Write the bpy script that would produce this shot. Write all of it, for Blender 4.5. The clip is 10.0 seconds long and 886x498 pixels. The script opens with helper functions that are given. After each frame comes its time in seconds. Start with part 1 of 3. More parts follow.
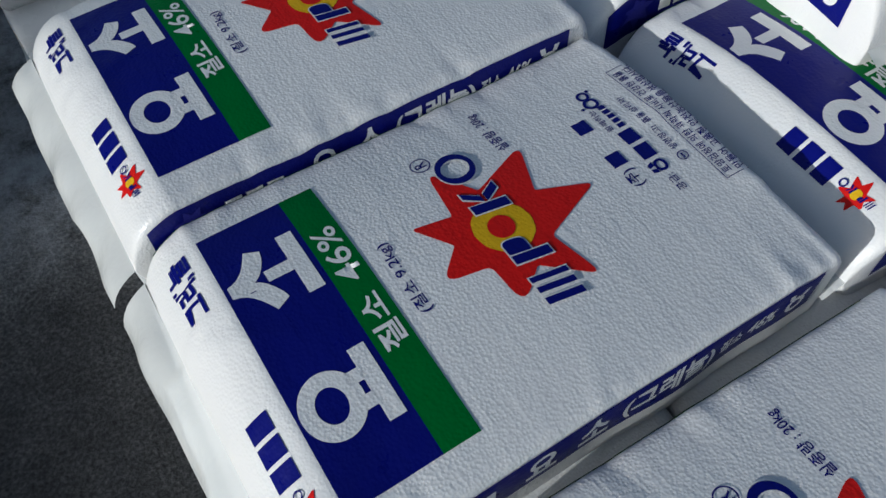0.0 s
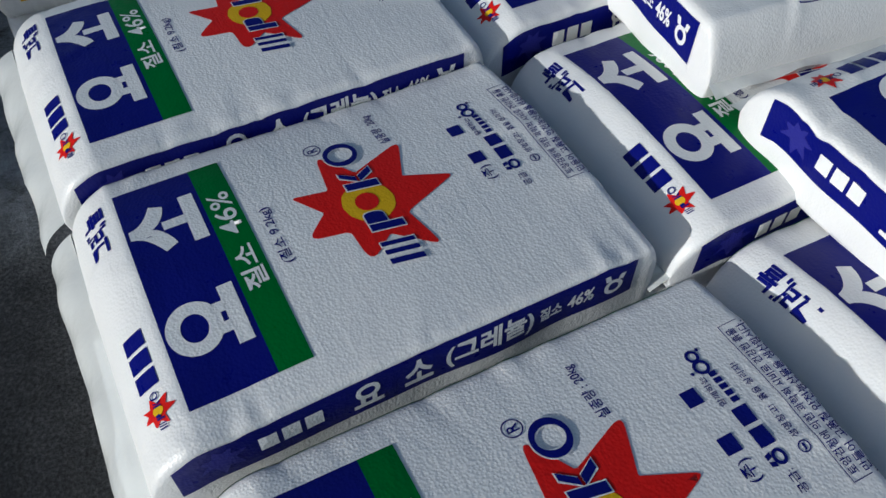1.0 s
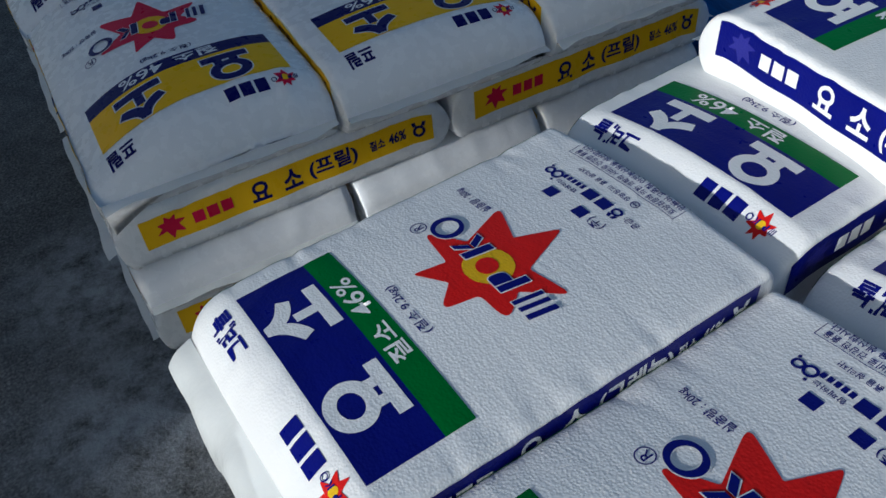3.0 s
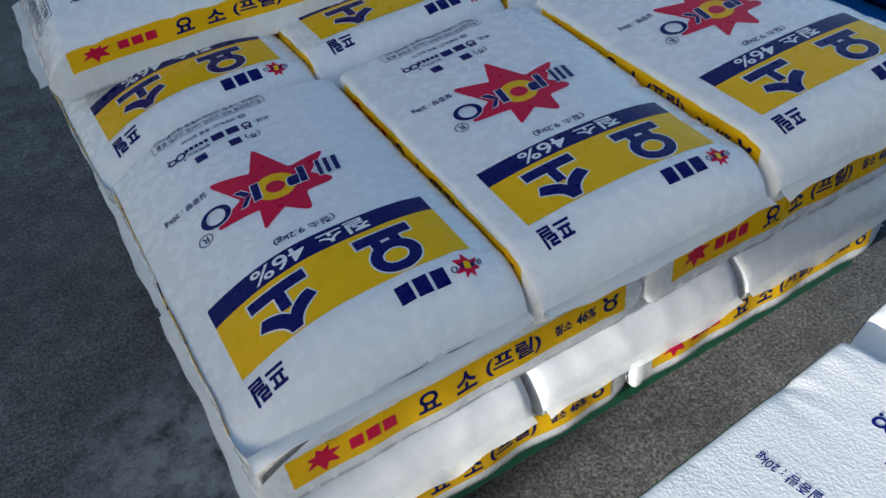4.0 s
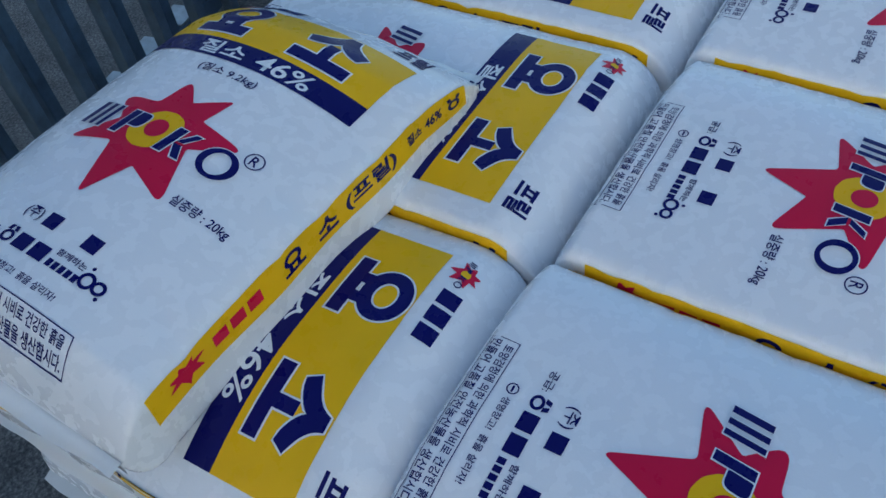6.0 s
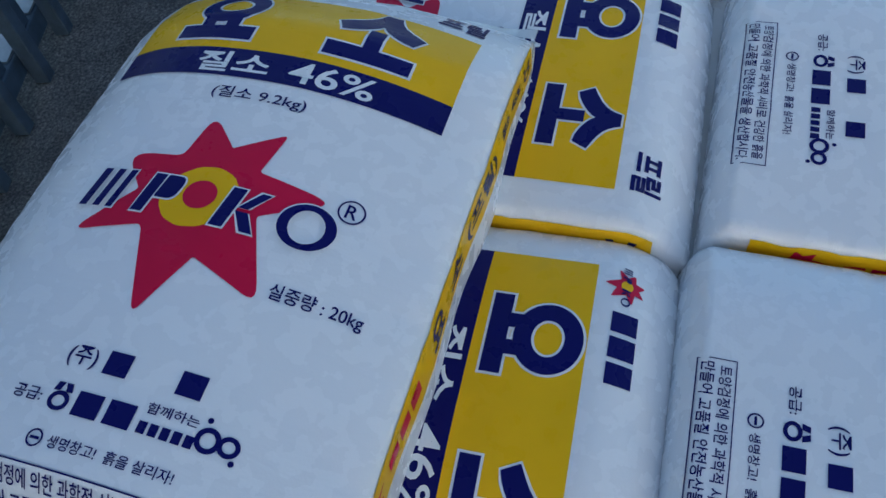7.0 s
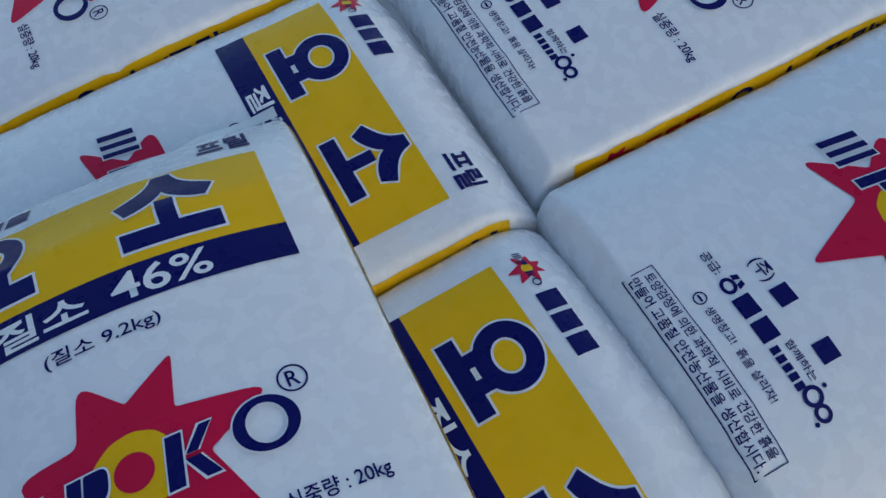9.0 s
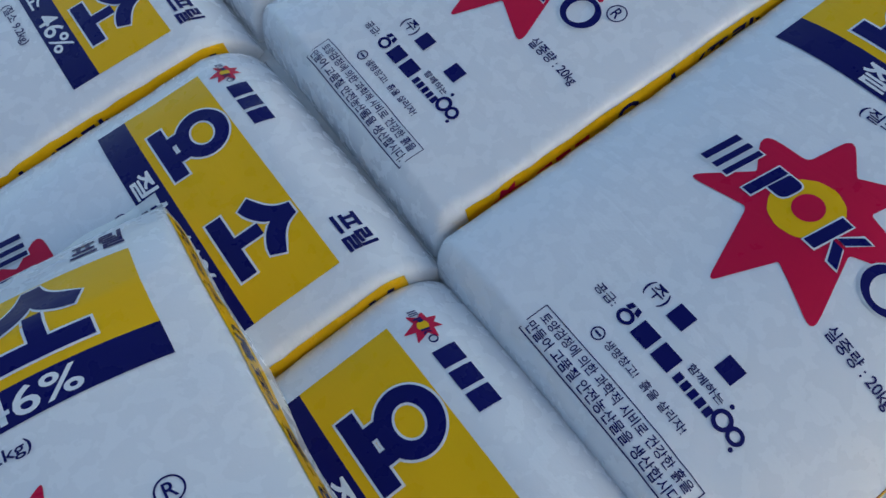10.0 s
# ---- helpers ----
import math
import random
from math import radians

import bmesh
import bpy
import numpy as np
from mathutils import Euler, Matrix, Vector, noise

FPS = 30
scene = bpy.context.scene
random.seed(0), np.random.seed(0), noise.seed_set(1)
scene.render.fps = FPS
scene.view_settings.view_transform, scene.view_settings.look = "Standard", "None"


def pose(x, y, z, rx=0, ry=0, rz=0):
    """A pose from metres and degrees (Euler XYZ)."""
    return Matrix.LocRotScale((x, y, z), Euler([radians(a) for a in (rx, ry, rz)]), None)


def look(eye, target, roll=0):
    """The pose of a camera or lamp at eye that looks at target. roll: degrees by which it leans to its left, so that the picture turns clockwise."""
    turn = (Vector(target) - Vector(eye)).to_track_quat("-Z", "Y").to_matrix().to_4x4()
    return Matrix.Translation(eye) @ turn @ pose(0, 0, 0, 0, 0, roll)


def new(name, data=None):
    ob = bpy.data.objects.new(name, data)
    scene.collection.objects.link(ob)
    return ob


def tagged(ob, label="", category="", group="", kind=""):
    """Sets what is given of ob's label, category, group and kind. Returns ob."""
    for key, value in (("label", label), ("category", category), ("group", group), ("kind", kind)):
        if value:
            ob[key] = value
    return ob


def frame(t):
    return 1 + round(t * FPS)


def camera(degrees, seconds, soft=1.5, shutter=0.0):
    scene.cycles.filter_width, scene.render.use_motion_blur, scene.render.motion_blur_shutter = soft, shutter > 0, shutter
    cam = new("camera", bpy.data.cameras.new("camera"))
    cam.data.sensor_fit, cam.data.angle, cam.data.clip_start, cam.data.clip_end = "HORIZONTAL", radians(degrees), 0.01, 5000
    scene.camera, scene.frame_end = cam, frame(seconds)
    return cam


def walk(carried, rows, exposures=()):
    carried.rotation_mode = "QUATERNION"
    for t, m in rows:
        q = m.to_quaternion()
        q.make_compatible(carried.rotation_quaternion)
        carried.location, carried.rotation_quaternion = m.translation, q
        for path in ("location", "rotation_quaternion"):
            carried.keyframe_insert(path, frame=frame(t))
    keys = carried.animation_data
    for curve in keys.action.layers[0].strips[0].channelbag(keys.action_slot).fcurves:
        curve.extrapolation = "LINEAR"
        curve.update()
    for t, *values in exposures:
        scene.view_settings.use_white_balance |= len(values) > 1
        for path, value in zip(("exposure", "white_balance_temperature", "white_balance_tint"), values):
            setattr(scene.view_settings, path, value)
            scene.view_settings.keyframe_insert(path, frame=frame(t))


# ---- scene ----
cam = camera(56.7, 10.0)
PATH = [
    (0, (0.202, -1.197, 1.17), (0.66, -0.173, -0.486), -2.3),
    (0.5, (0.219, -1.324, 1.206), (0.717, -0.265, -0.416), -0.6),
    (1, (0.288, -1.405, 1.216), (0.749, -0.239, -0.342), 0.1),
    (1.5, (0.295, -1.389, 1.238), (0.675, -0.089, -0.233), -2.4),
    (2, (0.259, -1.32, 1.242), (0.63, -0.001, -0.215), -4.2),
    (2.2, (0.23, -1.276, 1.244), (0.649, 0.031, -0.211), -5.0),
    (3.3, (0.07, -0.872, 1.206), (0.66, 0.449, -0.175), -5.9),
    (3.5, (0.069, -0.785, 1.205), (0.655, 0.549, -0.166), -6.4),
    (4, (0.031, -0.546, 1.222), (0.62, 0.791, -0.143), -7.4),
    (4.5, (-0.038, -0.287, 1.225), (0.628, 1.005, -0.148), -8.2),
    (5, (-0.066, -0.04, 1.184), (0.654, 1.199, -0.212), -8.1),
    (5.5, (-0.083, 0.14, 1.181), (0.729, 1.26, -0.263), -7.7),
    (6, (-0.119, 0.327, 1.188), (0.907, 1.176, -0.304), -8.9),
    (6.2, (-0.132, 0.408, 1.205), (0.943, 1.133, -0.318), -8.9),
    (7.3, (-0.023, 0.71, 1.131), (0.94, 1.059, -0.587), -9.0),
    (7.5, (-0.006, 0.748, 1.136), (0.961, 0.95, -0.603), -4.8),
    (8, (0.017, 0.814, 1.143), (0.983, 0.719, -0.606), -2.5),
    (8.5, (0.008, 0.839, 1.164), (0.945, 0.621, -0.59), -7.7),
    (9, (0.008, 0.802, 1.175), (0.969, 0.543, -0.56), -12.3),
    (9.5, (0.023, 0.751, 1.169), (0.986, 0.482, -0.564), -14.8),
    (10, (0.001, 0.694, 1.166), (0.983, 0.431, -0.557), -20.8),
]
walk(cam, [(t, look(eye, target, roll)) for t, eye, target, roll in PATH],
     [(0, -0.47, 5600, 6), (2.0, -0.4, 5600, 6), (2.6, -0.3, 5550, 6), (3.5, 0.1, 5500, 6), (4.0, 0.88, 5900, 8), (4.5, 1.12, 5750, 9), (5.0, 1.13, 5500, 7), (6.0, 1.12, 5500, 7), (7.5, 1.04, 5650, 8), (10, 1.06, 5850, 8)])

# ---- light ----
SUN_AZ, SUN_EL = 192.4, 13.5        # where the sun stands: degrees from +x, and above the horizon
world = bpy.data.worlds.new("sky")
scene.world = world
world.use_nodes = True
wn = world.node_tree
sky = wn.nodes.new("ShaderNodeTexSky")
sky.sky_type, sky.sun_disc = "NISHITA", False
sky.dust_density, sky.ozone_density = 2.5, 0.8
sky.sun_elevation, sky.sun_rotation = radians(SUN_EL), radians(90 - SUN_AZ)
wn.nodes["Background"].inputs["Strength"].default_value = 0.115
wn.links.new(sky.outputs["Color"], wn.nodes["Background"].inputs["Color"])
sun = new("sun", bpy.data.lights.new("sun", "SUN"))
sun.data.energy, sun.data.angle, sun.data.color = 4.4, radians(0.9), (1.0, 0.92, 0.82)
sun_way = Vector((math.cos(radians(SUN_AZ)) * math.cos(radians(SUN_EL)), math.sin(radians(SUN_AZ)) * math.cos(radians(SUN_EL)), math.sin(radians(SUN_EL))))
sun.matrix_world = look(sun_way * 20, (0, 0, 0))


# ---- materials ----
def material(name):
    m = bpy.data.materials.new(name)
    m.use_nodes = True
    t = m.node_tree
    return m, t, t.nodes["Principled BSDF"]


def node(t, kind, **values):
    n = t.nodes.new(kind)
    for key, value in values.items():
        n.inputs[key.replace("_", " ")].default_value = value
    return n


def ramp(t, source, stops):
    n = t.nodes.new("ShaderNodeValToRGB")
    while len(n.color_ramp.elements) < len(stops):
        n.color_ramp.elements.new(0.5)
    for e, (p, c) in zip(n.color_ramp.elements, stops):
        e.position, e.color = p, (*c, 1)
    t.links.new(source, n.inputs["Fac"])
    return n


def bump(t, source, strength, distance, under=None):
    n = node(t, "ShaderNodeBump", Strength=strength, Distance=distance)
    t.links.new(source, n.inputs["Height"])
    if under:
        t.links.new(under.outputs["Normal"], n.inputs["Normal"])
    return n


def film(name, colour, grain, grain_size, rough=0.38, dirt=0.06, ink=False, fold=0.10):
    """Filled plastic film: the grains inside press through it, and it creases."""
    m, t, p = material(name)
    co = t.nodes.new("ShaderNodeTexCoord").outputs["Object"]
    big = node(t, "ShaderNodeTexNoise", Scale=9.0, Detail=4.0)
    fine = node(t, "ShaderNodeTexNoise", Scale=55.0, Detail=3.0)
    cells = node(t, "ShaderNodeTexVoronoi", Scale=1.0 / grain_size)
    cells.feature = "SMOOTH_F1"
    cells.inputs["Smoothness"].default_value = 0.5
    stretch = node(t, "ShaderNodeMapping", Scale=(7, 30, 7), Rotation=(0, 0, 0.5))
    crease = node(t, "ShaderNodeTexNoise", Scale=2.0, Detail=2.0, Distortion=0.8)
    for n in (big, fine, cells, stretch):
        t.links.new(co, n.inputs["Vector"])
    t.links.new(stretch.outputs[0], crease.inputs["Vector"])
    low = tuple(c * (1 - dirt) for c in colour)
    shade = ramp(t, big.outputs["Fac"], [(0.25, low), (0.72, colour)])
    t.links.new(shade.outputs["Color"], p.inputs["Base Color"])
    gloss = ramp(t, fine.outputs["Fac"], [(0.3, (rough - 0.07,) * 3), (0.7, (rough + 0.1,) * 3)])
    t.links.new(gloss.outputs["Color"], p.inputs["Roughness"])
    b = bump(t, crease.outputs["Fac"], fold, 0.006)
    b = bump(t, big.outputs["Fac"], 0.06, 0.012, b)
    b = bump(t, cells.outputs["Distance"], grain, grain_size * 0.5, b)
    t.links.new(b.outputs["Normal"], p.inputs["Normal"])
    p.inputs["Specular IOR Level"].default_value = 0.16 if ink else 0.45
    if not ink:
        p.inputs["Subsurface Weight"].default_value = 0.115
        p.inputs["Subsurface Radius"].default_value = (0.01, 0.01, 0.01)
    return m


WHITE_G = film("granule_bag_film", (0.82, 0.82, 0.81), 0.26, 0.0030, 0.36, 0.03)
WHITE_P = film("prill_bag_film", (0.80, 0.815, 0.83), 0.06, 0.0022, 0.25, 0.02)
BLUE_G = film("deep_blue_ink", (0.004, 0.006, 0.17), 0.15, 0.0034, 0.34, 0.2, True)
GREEN_G = film("green_ink", (0.002, 0.145, 0.022), 0.15, 0.0034, 0.34, 0.2, True)
FAINT_G = film("faint_blue_ink", (0.03, 0.03, 0.26), 0.15, 0.0030, 0.34, 0.2, True)
RED_G = film("scarlet_ink", (0.66, 0.010, 0.008), 0.20, 0.0034, 0.36, 0.12, True)
YELLOW_G = film("yellow_ink", (0.76, 0.46, 0.005), 0.20, 0.0034, 0.36, 0.1, True)
BLUE_P = film("navy_ink", (0.005, 0.005, 0.11), 0.03, 0.0022, 0.30, 0.2, True)
YELLOW_P = film("mustard_yellow_ink", (0.86, 0.50, 0.001), 0.03, 0.0022, 0.30, 0.1, True)
RED_P = film("crimson_ink", (0.60, 0.006, 0.055), 0.03, 0.0022, 0.32, 0.12, True)


def clear_film():
    m, t, p = material("milky_clear_film")
    co = t.nodes.new("ShaderNodeTexCoord").outputs["Object"]
    n = node(t, "ShaderNodeTexNoise", Scale=40.0, Detail=4.0)
    t.links.new(co, n.inputs["Vector"])
    t.links.new(bump(t, n.outputs["Fac"], 0.5, 0.004).outputs["Normal"], p.inputs["Normal"])
    p.inputs["Base Color"].default_value = (0.83, 0.85, 0.83, 1)
    p.inputs["Roughness"].default_value = 0.22
    p.inputs["Alpha"].default_value = 0.72
    return m


FILM = clear_film()


def concrete():
    m, t, p = material("worn_concrete")
    co = t.nodes.new("ShaderNodeTexCoord").outputs["Object"]
    big = node(t, "ShaderNodeTexNoise", Scale=1.6, Detail=8.0, Roughness=0.6)
    mid = node(t, "ShaderNodeTexNoise", Scale=14.0, Detail=8.0, Roughness=0.7)
    fine = node(t, "ShaderNodeTexNoise", Scale=160.0, Detail=4.0, Roughness=0.7)
    pits = node(t, "ShaderNodeTexVoronoi", Scale=120.0)
    for n in (big, mid, fine, pits):
        t.links.new(co, n.inputs["Vector"])
    base = ramp(t, big.outputs["Fac"], [(0.35, (0.085, 0.086, 0.086)), (0.65, (0.175, 0.174, 0.168))])
    grit = ramp(t, fine.outputs["Fac"], [(0.30, (0.25, 0.25, 0.25)), (0.5, (0.95, 0.95, 0.95)), (0.68, (2.1, 2.05, 1.95))])
    mottle = ramp(t, mid.outputs["Fac"], [(0.3, (0.6, 0.6, 0.6)), (0.7, (1.25, 1.25, 1.25))])
    a = t.nodes.new("ShaderNodeMix")
    a.data_type, a.blend_type = "RGBA", "MULTIPLY"
    a.inputs["Factor"].default_value = 1
    b = t.nodes.new("ShaderNodeMix")
    b.data_type, b.blend_type = "RGBA", "MULTIPLY"
    b.inputs["Factor"].default_value = 1
    t.links.new(base.outputs[0], a.inputs[6])
    t.links.new(mottle.outputs[0], a.inputs[7])
    t.links.new(a.outputs[2], b.inputs[6])
    t.links.new(grit.outputs[0], b.inputs[7])
    # pale spilled fertilizer dust, lying in two patches
    dust = None
    for (x, y), r in (((-0.06, 0.05), 0.30), ((-0.03, 0.42), 0.30)):
        away = node(t, "ShaderNodeVectorMath")
        away.operation = "DISTANCE"
        away.inputs[1].default_value = (x, y, 0)
        t.links.new(co, away.inputs[0])
        near = node(t, "ShaderNodeMapRange", From_Min=r, From_Max=r * 0.25)
        t.links.new(away.outputs["Value"], near.inputs["Value"])
        if dust is None:
            dust = near.outputs[0]
        else:
            add = node(t, "ShaderNodeMath")
            add.operation = "MAXIMUM"
            t.links.new(dust, add.inputs[0])
            t.links.new(near.outputs[0], add.inputs[1])
            dust = add.outputs[0]
    speck = ramp(t, mid.outputs["Fac"], [(0.36, (0, 0, 0)), (0.58, (1, 1, 1))])
    amount = node(t, "ShaderNodeMath")
    amount.operation = "MULTIPLY"
    t.links.new(dust, amount.inputs[0])
    t.links.new(speck.outputs[0], amount.inputs[1])
    c = t.nodes.new("ShaderNodeMix")
    c.data_type = "RGBA"
    half = node(t, "ShaderNodeMath")
    half.operation = "MULTIPLY"
    half.inputs[1].default_value = 0.8
    t.links.new(amount.outputs[0], half.inputs[0])
    t.links.new(half.outputs[0], c.inputs["Factor"])
    t.links.new(b.outputs[2], c.inputs[6])
    c.inputs[7].default_value = (0.40, 0.42, 0.44, 1)
    # a darker tone with a ragged edge over the yard towards -y and -x
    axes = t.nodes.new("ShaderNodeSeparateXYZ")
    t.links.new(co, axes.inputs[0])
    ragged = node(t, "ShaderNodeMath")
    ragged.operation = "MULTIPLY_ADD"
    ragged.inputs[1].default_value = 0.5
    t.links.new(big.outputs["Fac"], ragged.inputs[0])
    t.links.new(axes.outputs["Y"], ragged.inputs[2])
    low_y = node(t, "ShaderNodeMapRange", From_Min=0.12, From_Max=-0.02)
    t.links.new(ragged.outputs[0], low_y.inputs["Value"])
    low_x = node(t, "ShaderNodeMapRange", From_Min=0.25, From_Max=0.05)
    t.links.new(axes.outputs["X"], low_x.inputs["Value"])
    darker = node(t, "ShaderNodeMath")
    darker.operation = "MULTIPLY"
    t.links.new(low_y.outputs[0], darker.inputs[0])
    t.links.new(low_x.outputs[0], darker.inputs[1])
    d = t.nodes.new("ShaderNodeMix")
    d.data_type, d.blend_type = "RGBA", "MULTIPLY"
    t.links.new(darker.outputs[0], d.inputs["Factor"])
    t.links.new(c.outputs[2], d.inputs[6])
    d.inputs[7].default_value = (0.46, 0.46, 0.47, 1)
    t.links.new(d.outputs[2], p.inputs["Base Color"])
    p.inputs["Roughness"].default_value = 0.8
    n1 = bump(t, mid.outputs["Fac"], 0.4, 0.006)
    n2 = bump(t, fine.outputs["Fac"], 0.7, 0.003, n1)
    t.links.new(n2.outputs["Normal"], p.inputs["Normal"])
    return m


def plain(name, colour, rough, metal=0.0, scale=30.0, vary=0.25, relief=0.2, stretch=(1, 1, 1)):
    m, t, p = material(name)
    co = t.nodes.new("ShaderNodeTexCoord").outputs["Object"]
    mp = node(t, "ShaderNodeMapping", Scale=stretch)
    t.links.new(co, mp.inputs["Vector"])
    n = node(t, "ShaderNodeTexNoise", Scale=scale, Detail=6.0, Roughness=0.65)
    t.links.new(mp.outputs[0], n.inputs["Vector"])
    r = ramp(t, n.outputs["Fac"], [(0.3, tuple(c * (1 - vary) for c in colour)), (0.7, tuple(min(1, c * (1 + vary)) for c in colour))])
    t.links.new(r.outputs[0], p.inputs["Base Color"])
    t.links.new(bump(t, n.outputs["Fac"], relief, 0.003).outputs["Normal"], p.inputs["Normal"])
    p.inputs["Roughness"].default_value, p.inputs["Metallic"].default_value = rough, metal
    return m


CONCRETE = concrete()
PALLET = plain("green_plastic", (0.010, 0.10, 0.05), 0.5)
STEEL = plain("blue_grey_paint", (0.10, 0.14, 0.18), 0.45, 0.0, 18.0, 0.3, 0.25)
PLATE = plain("galvanised_plate", (0.42, 0.46, 0.48), 0.5, 0.3, 25.0)
BLUE_SHEET = plain("blue_plastic_sheet", (0.008, 0.12, 0.42), 0.22, 0.0, 6.0, 0.4, 0.5, (14, 1.2, 14))
PLASTER = plain("grey_render", (0.30, 0.30, 0.29), 0.9, 0.0, 8.0, 0.2, 0.4)


# ---- building helpers ----
def mesh_object(name, verts, faces, mat, parent=None, label="", smooth=False):
    me = bpy.data.meshes.new(name)
    me.from_pydata([tuple(v) for v in verts], [], faces)
    me.materials.append(mat)
    if smooth:
        me.shade_smooth()
    ob = new(name, me)
    if parent:
        ob.parent = parent
    if label:
        ob["label"] = label
    return ob


def part(name, bm, mat, parent=None, label="", smooth=False):
    me = bpy.data.meshes.new(name)
    bm.to_mesh(me)
    bm.free()
    me.materials.append(mat)
    if smooth:
        me.shade_smooth()
    ob = new(name, me)
    if parent:
        ob.parent = parent
    if label:
        ob["label"] = label
    return ob


def box(bm, x0, x1, y0, y1, z0, z1, bevel=0.0):
    r = bmesh.ops.create_cube(bm, size=1)
    bmesh.ops.transform(bm, verts=r["verts"], matrix=Matrix.LocRotScale(((x0 + x1) / 2, (y0 + y1) / 2, (z0 + z1) / 2), None, (x1 - x0, y1 - y0, z1 - z0)))
    if bevel:
        bmesh.ops.bevel(bm, geom=list({e for v in r["verts"] for e in v.link_edges}), offset=bevel, segments=2, affect="EDGES", profile=0.5)


# ---- the print on a bag, laid out flat ----
def cut(bm, step):
    """Cuts a flat mesh along a grid, so that it can follow a bulging bag."""
    xs = [v.co.x for v in bm.verts]
    ys = [v.co.y for v in bm.verts]
    for axis, lo, hi in ((0, min(xs), max(xs)), (1, min(ys), max(ys))):
        k = math.ceil(lo / step)
        while k * step < hi:
            at, way = [0, 0, 0], [0, 0, 0]
            at[axis], way[axis] = k * step, 1
            bmesh.ops.bisect_plane(bm, geom=bm.verts[:] + bm.edges[:] + bm.faces[:], plane_co=at, plane_no=way)
            k += 1
    bmesh.ops.triangulate(bm, faces=bm.faces[:])


def flat(bm, step=0.02):
    cut(bm, step)
    bm.verts.index_update()
    out = np.array([v.co[:2] for v in bm.verts]), [tuple(v.index for v in f.verts) for f in bm.faces]
    bm.free()
    return out


def joined(*pieces):
    verts, faces, n = [], [], 0
    for v, f in pieces:
        verts.append(v)
        faces += [tuple(i + n for i in t) for t in f]
        n += len(v)
    return np.concatenate(verts), faces


def shape(outline, holes=(), step=0.010):
    """A filled outline, with holes."""
    cu = bpy.data.curves.new("outline", "CURVE")
    cu.dimensions, cu.fill_mode = "2D", "BOTH"
    for loop in (outline, *holes):
        sp = cu.splines.new("POLY")
        sp.points.add(len(loop) - 1)
        sp.use_cyclic_u = True
        for p, (x, y) in zip(sp.points, loop):
            p.co = (x, y, 0, 1)
    return from_curve(cu, step)


def from_curve(cu, step):
    ob = new("outline", cu)
    me = bpy.data.meshes.new_from_object(ob.evaluated_get(bpy.context.evaluated_depsgraph_get()))
    bm = bmesh.new()
    bm.from_mesh(me)
    bpy.data.objects.remove(ob)
    bpy.data.meshes.remove(me)
    bpy.data.curves.remove(cu)
    bmesh.ops.remove_doubles(bm, verts=bm.verts[:], dist=1e-6)
    return flat(bm, step)


def words(text, u0, u1, v0, v1, bold=0.0, step=0.03):
    """Writing that fills a box."""
    cu = bpy.data.curves.new("words", "FONT")
    cu.body, cu.offset, cu.resolution_u = text, bold, 3
    v, f = from_curve(cu, 9.0)
    lo, hi = v.min(0), v.max(0)
    return (v - lo) / (hi - lo) * (u1 - u0, v1 - v0) + (u0, v0), f


def oval(x, y, rx, ry, n=40, turn=0.0):
    return [(x + rx * math.cos(a) * math.cos(turn) - ry * math.sin(a) * math.sin(turn), y + rx * math.cos(a) * math.sin(turn) + ry * math.sin(a) * math.cos(turn)) for a in (2 * math.pi * i / n for i in range(n))]


def bar(x0, x1, y0, y1, slant=0.0):
    return [(x0, y0), (x1, y0), (x1 + slant, y1), (x0 + slant, y1)]


def rounded(points, amount, n=5):
    """An outline with its corners rounded, each by its own share of the sides."""
    out = []
    for i, (p, k) in enumerate(zip(points, amount)):
        a, b, c = Vector(points[i - 1]), Vector(p), Vector(points[(i + 1) % len(points)])
        p0, p2 = b.lerp(a, k), b.lerp(c, k)
        for j in range(n + 1):
            s = j / n
            out.append(tuple((1 - s) ** 2 * p0 + 2 * s * (1 - s) * b + s * s * p2))
    return out


def grown(outline, d):
    """An outline pushed outwards by d (it runs anticlockwise)."""
    out = []
    for i, p in enumerate(outline):
        a, b = Vector(outline[i - 1]), Vector(outline[(i + 1) % len(outline)])
        w = (b - a).normalized()
        out.append((p[0] + w.y * d, p[1] - w.x * d))
    return out


STAR = [(-0.002, -0.160), (0.021, -0.1066), (0.080, -0.1295), (0.0507, -0.062), (0.102, -0.0326), (0.0369, -0.0237), (0.0448, 0.0171), (0.0068, -0.0071), (-0.0221, 0.0227), (-0.0305, -0.0221), (-0.0806, -0.0249), (-0.0516, -0.0581), (-0.091, -0.1023), (-0.0317, -0.0886)]
ROUND = [0.14, 0.04, 0.24, 0.05, 0.30, 0.06, 0.14, 0.05, 0.36, 0.14, 0.46, 0.06, 0.26, 0.08]


def star(x, y, k, step=0.02):
    c = (0.003, -0.066)
    return [(x + (px - c[0]) * k, y + (py - c[1]) * k) for px, py in rounded(STAR, ROUND)]


def big_yo(grow=0.0):
    g = grow
    x, y = -0.070, 0.147
    ring = shape(oval(x, y + 0.012, 0.031 + g, 0.027 + g), [oval(x, y + 0.012, 0.018 - g, 0.0145 - g)])
    base = shape(bar(x - 0.036 - g, x + 0.036 + g, y - 0.036 - g, y - 0.022 + g))
    s1 = shape(bar(x - 0.018 - g, x - 0.007 + g, y - 0.024, y - 0.009))
    s2 = shape(bar(x + 0.007 - g, x + 0.018 + g, y - 0.024, y - 0.009))
    return joined(ring, base, s1, s2)


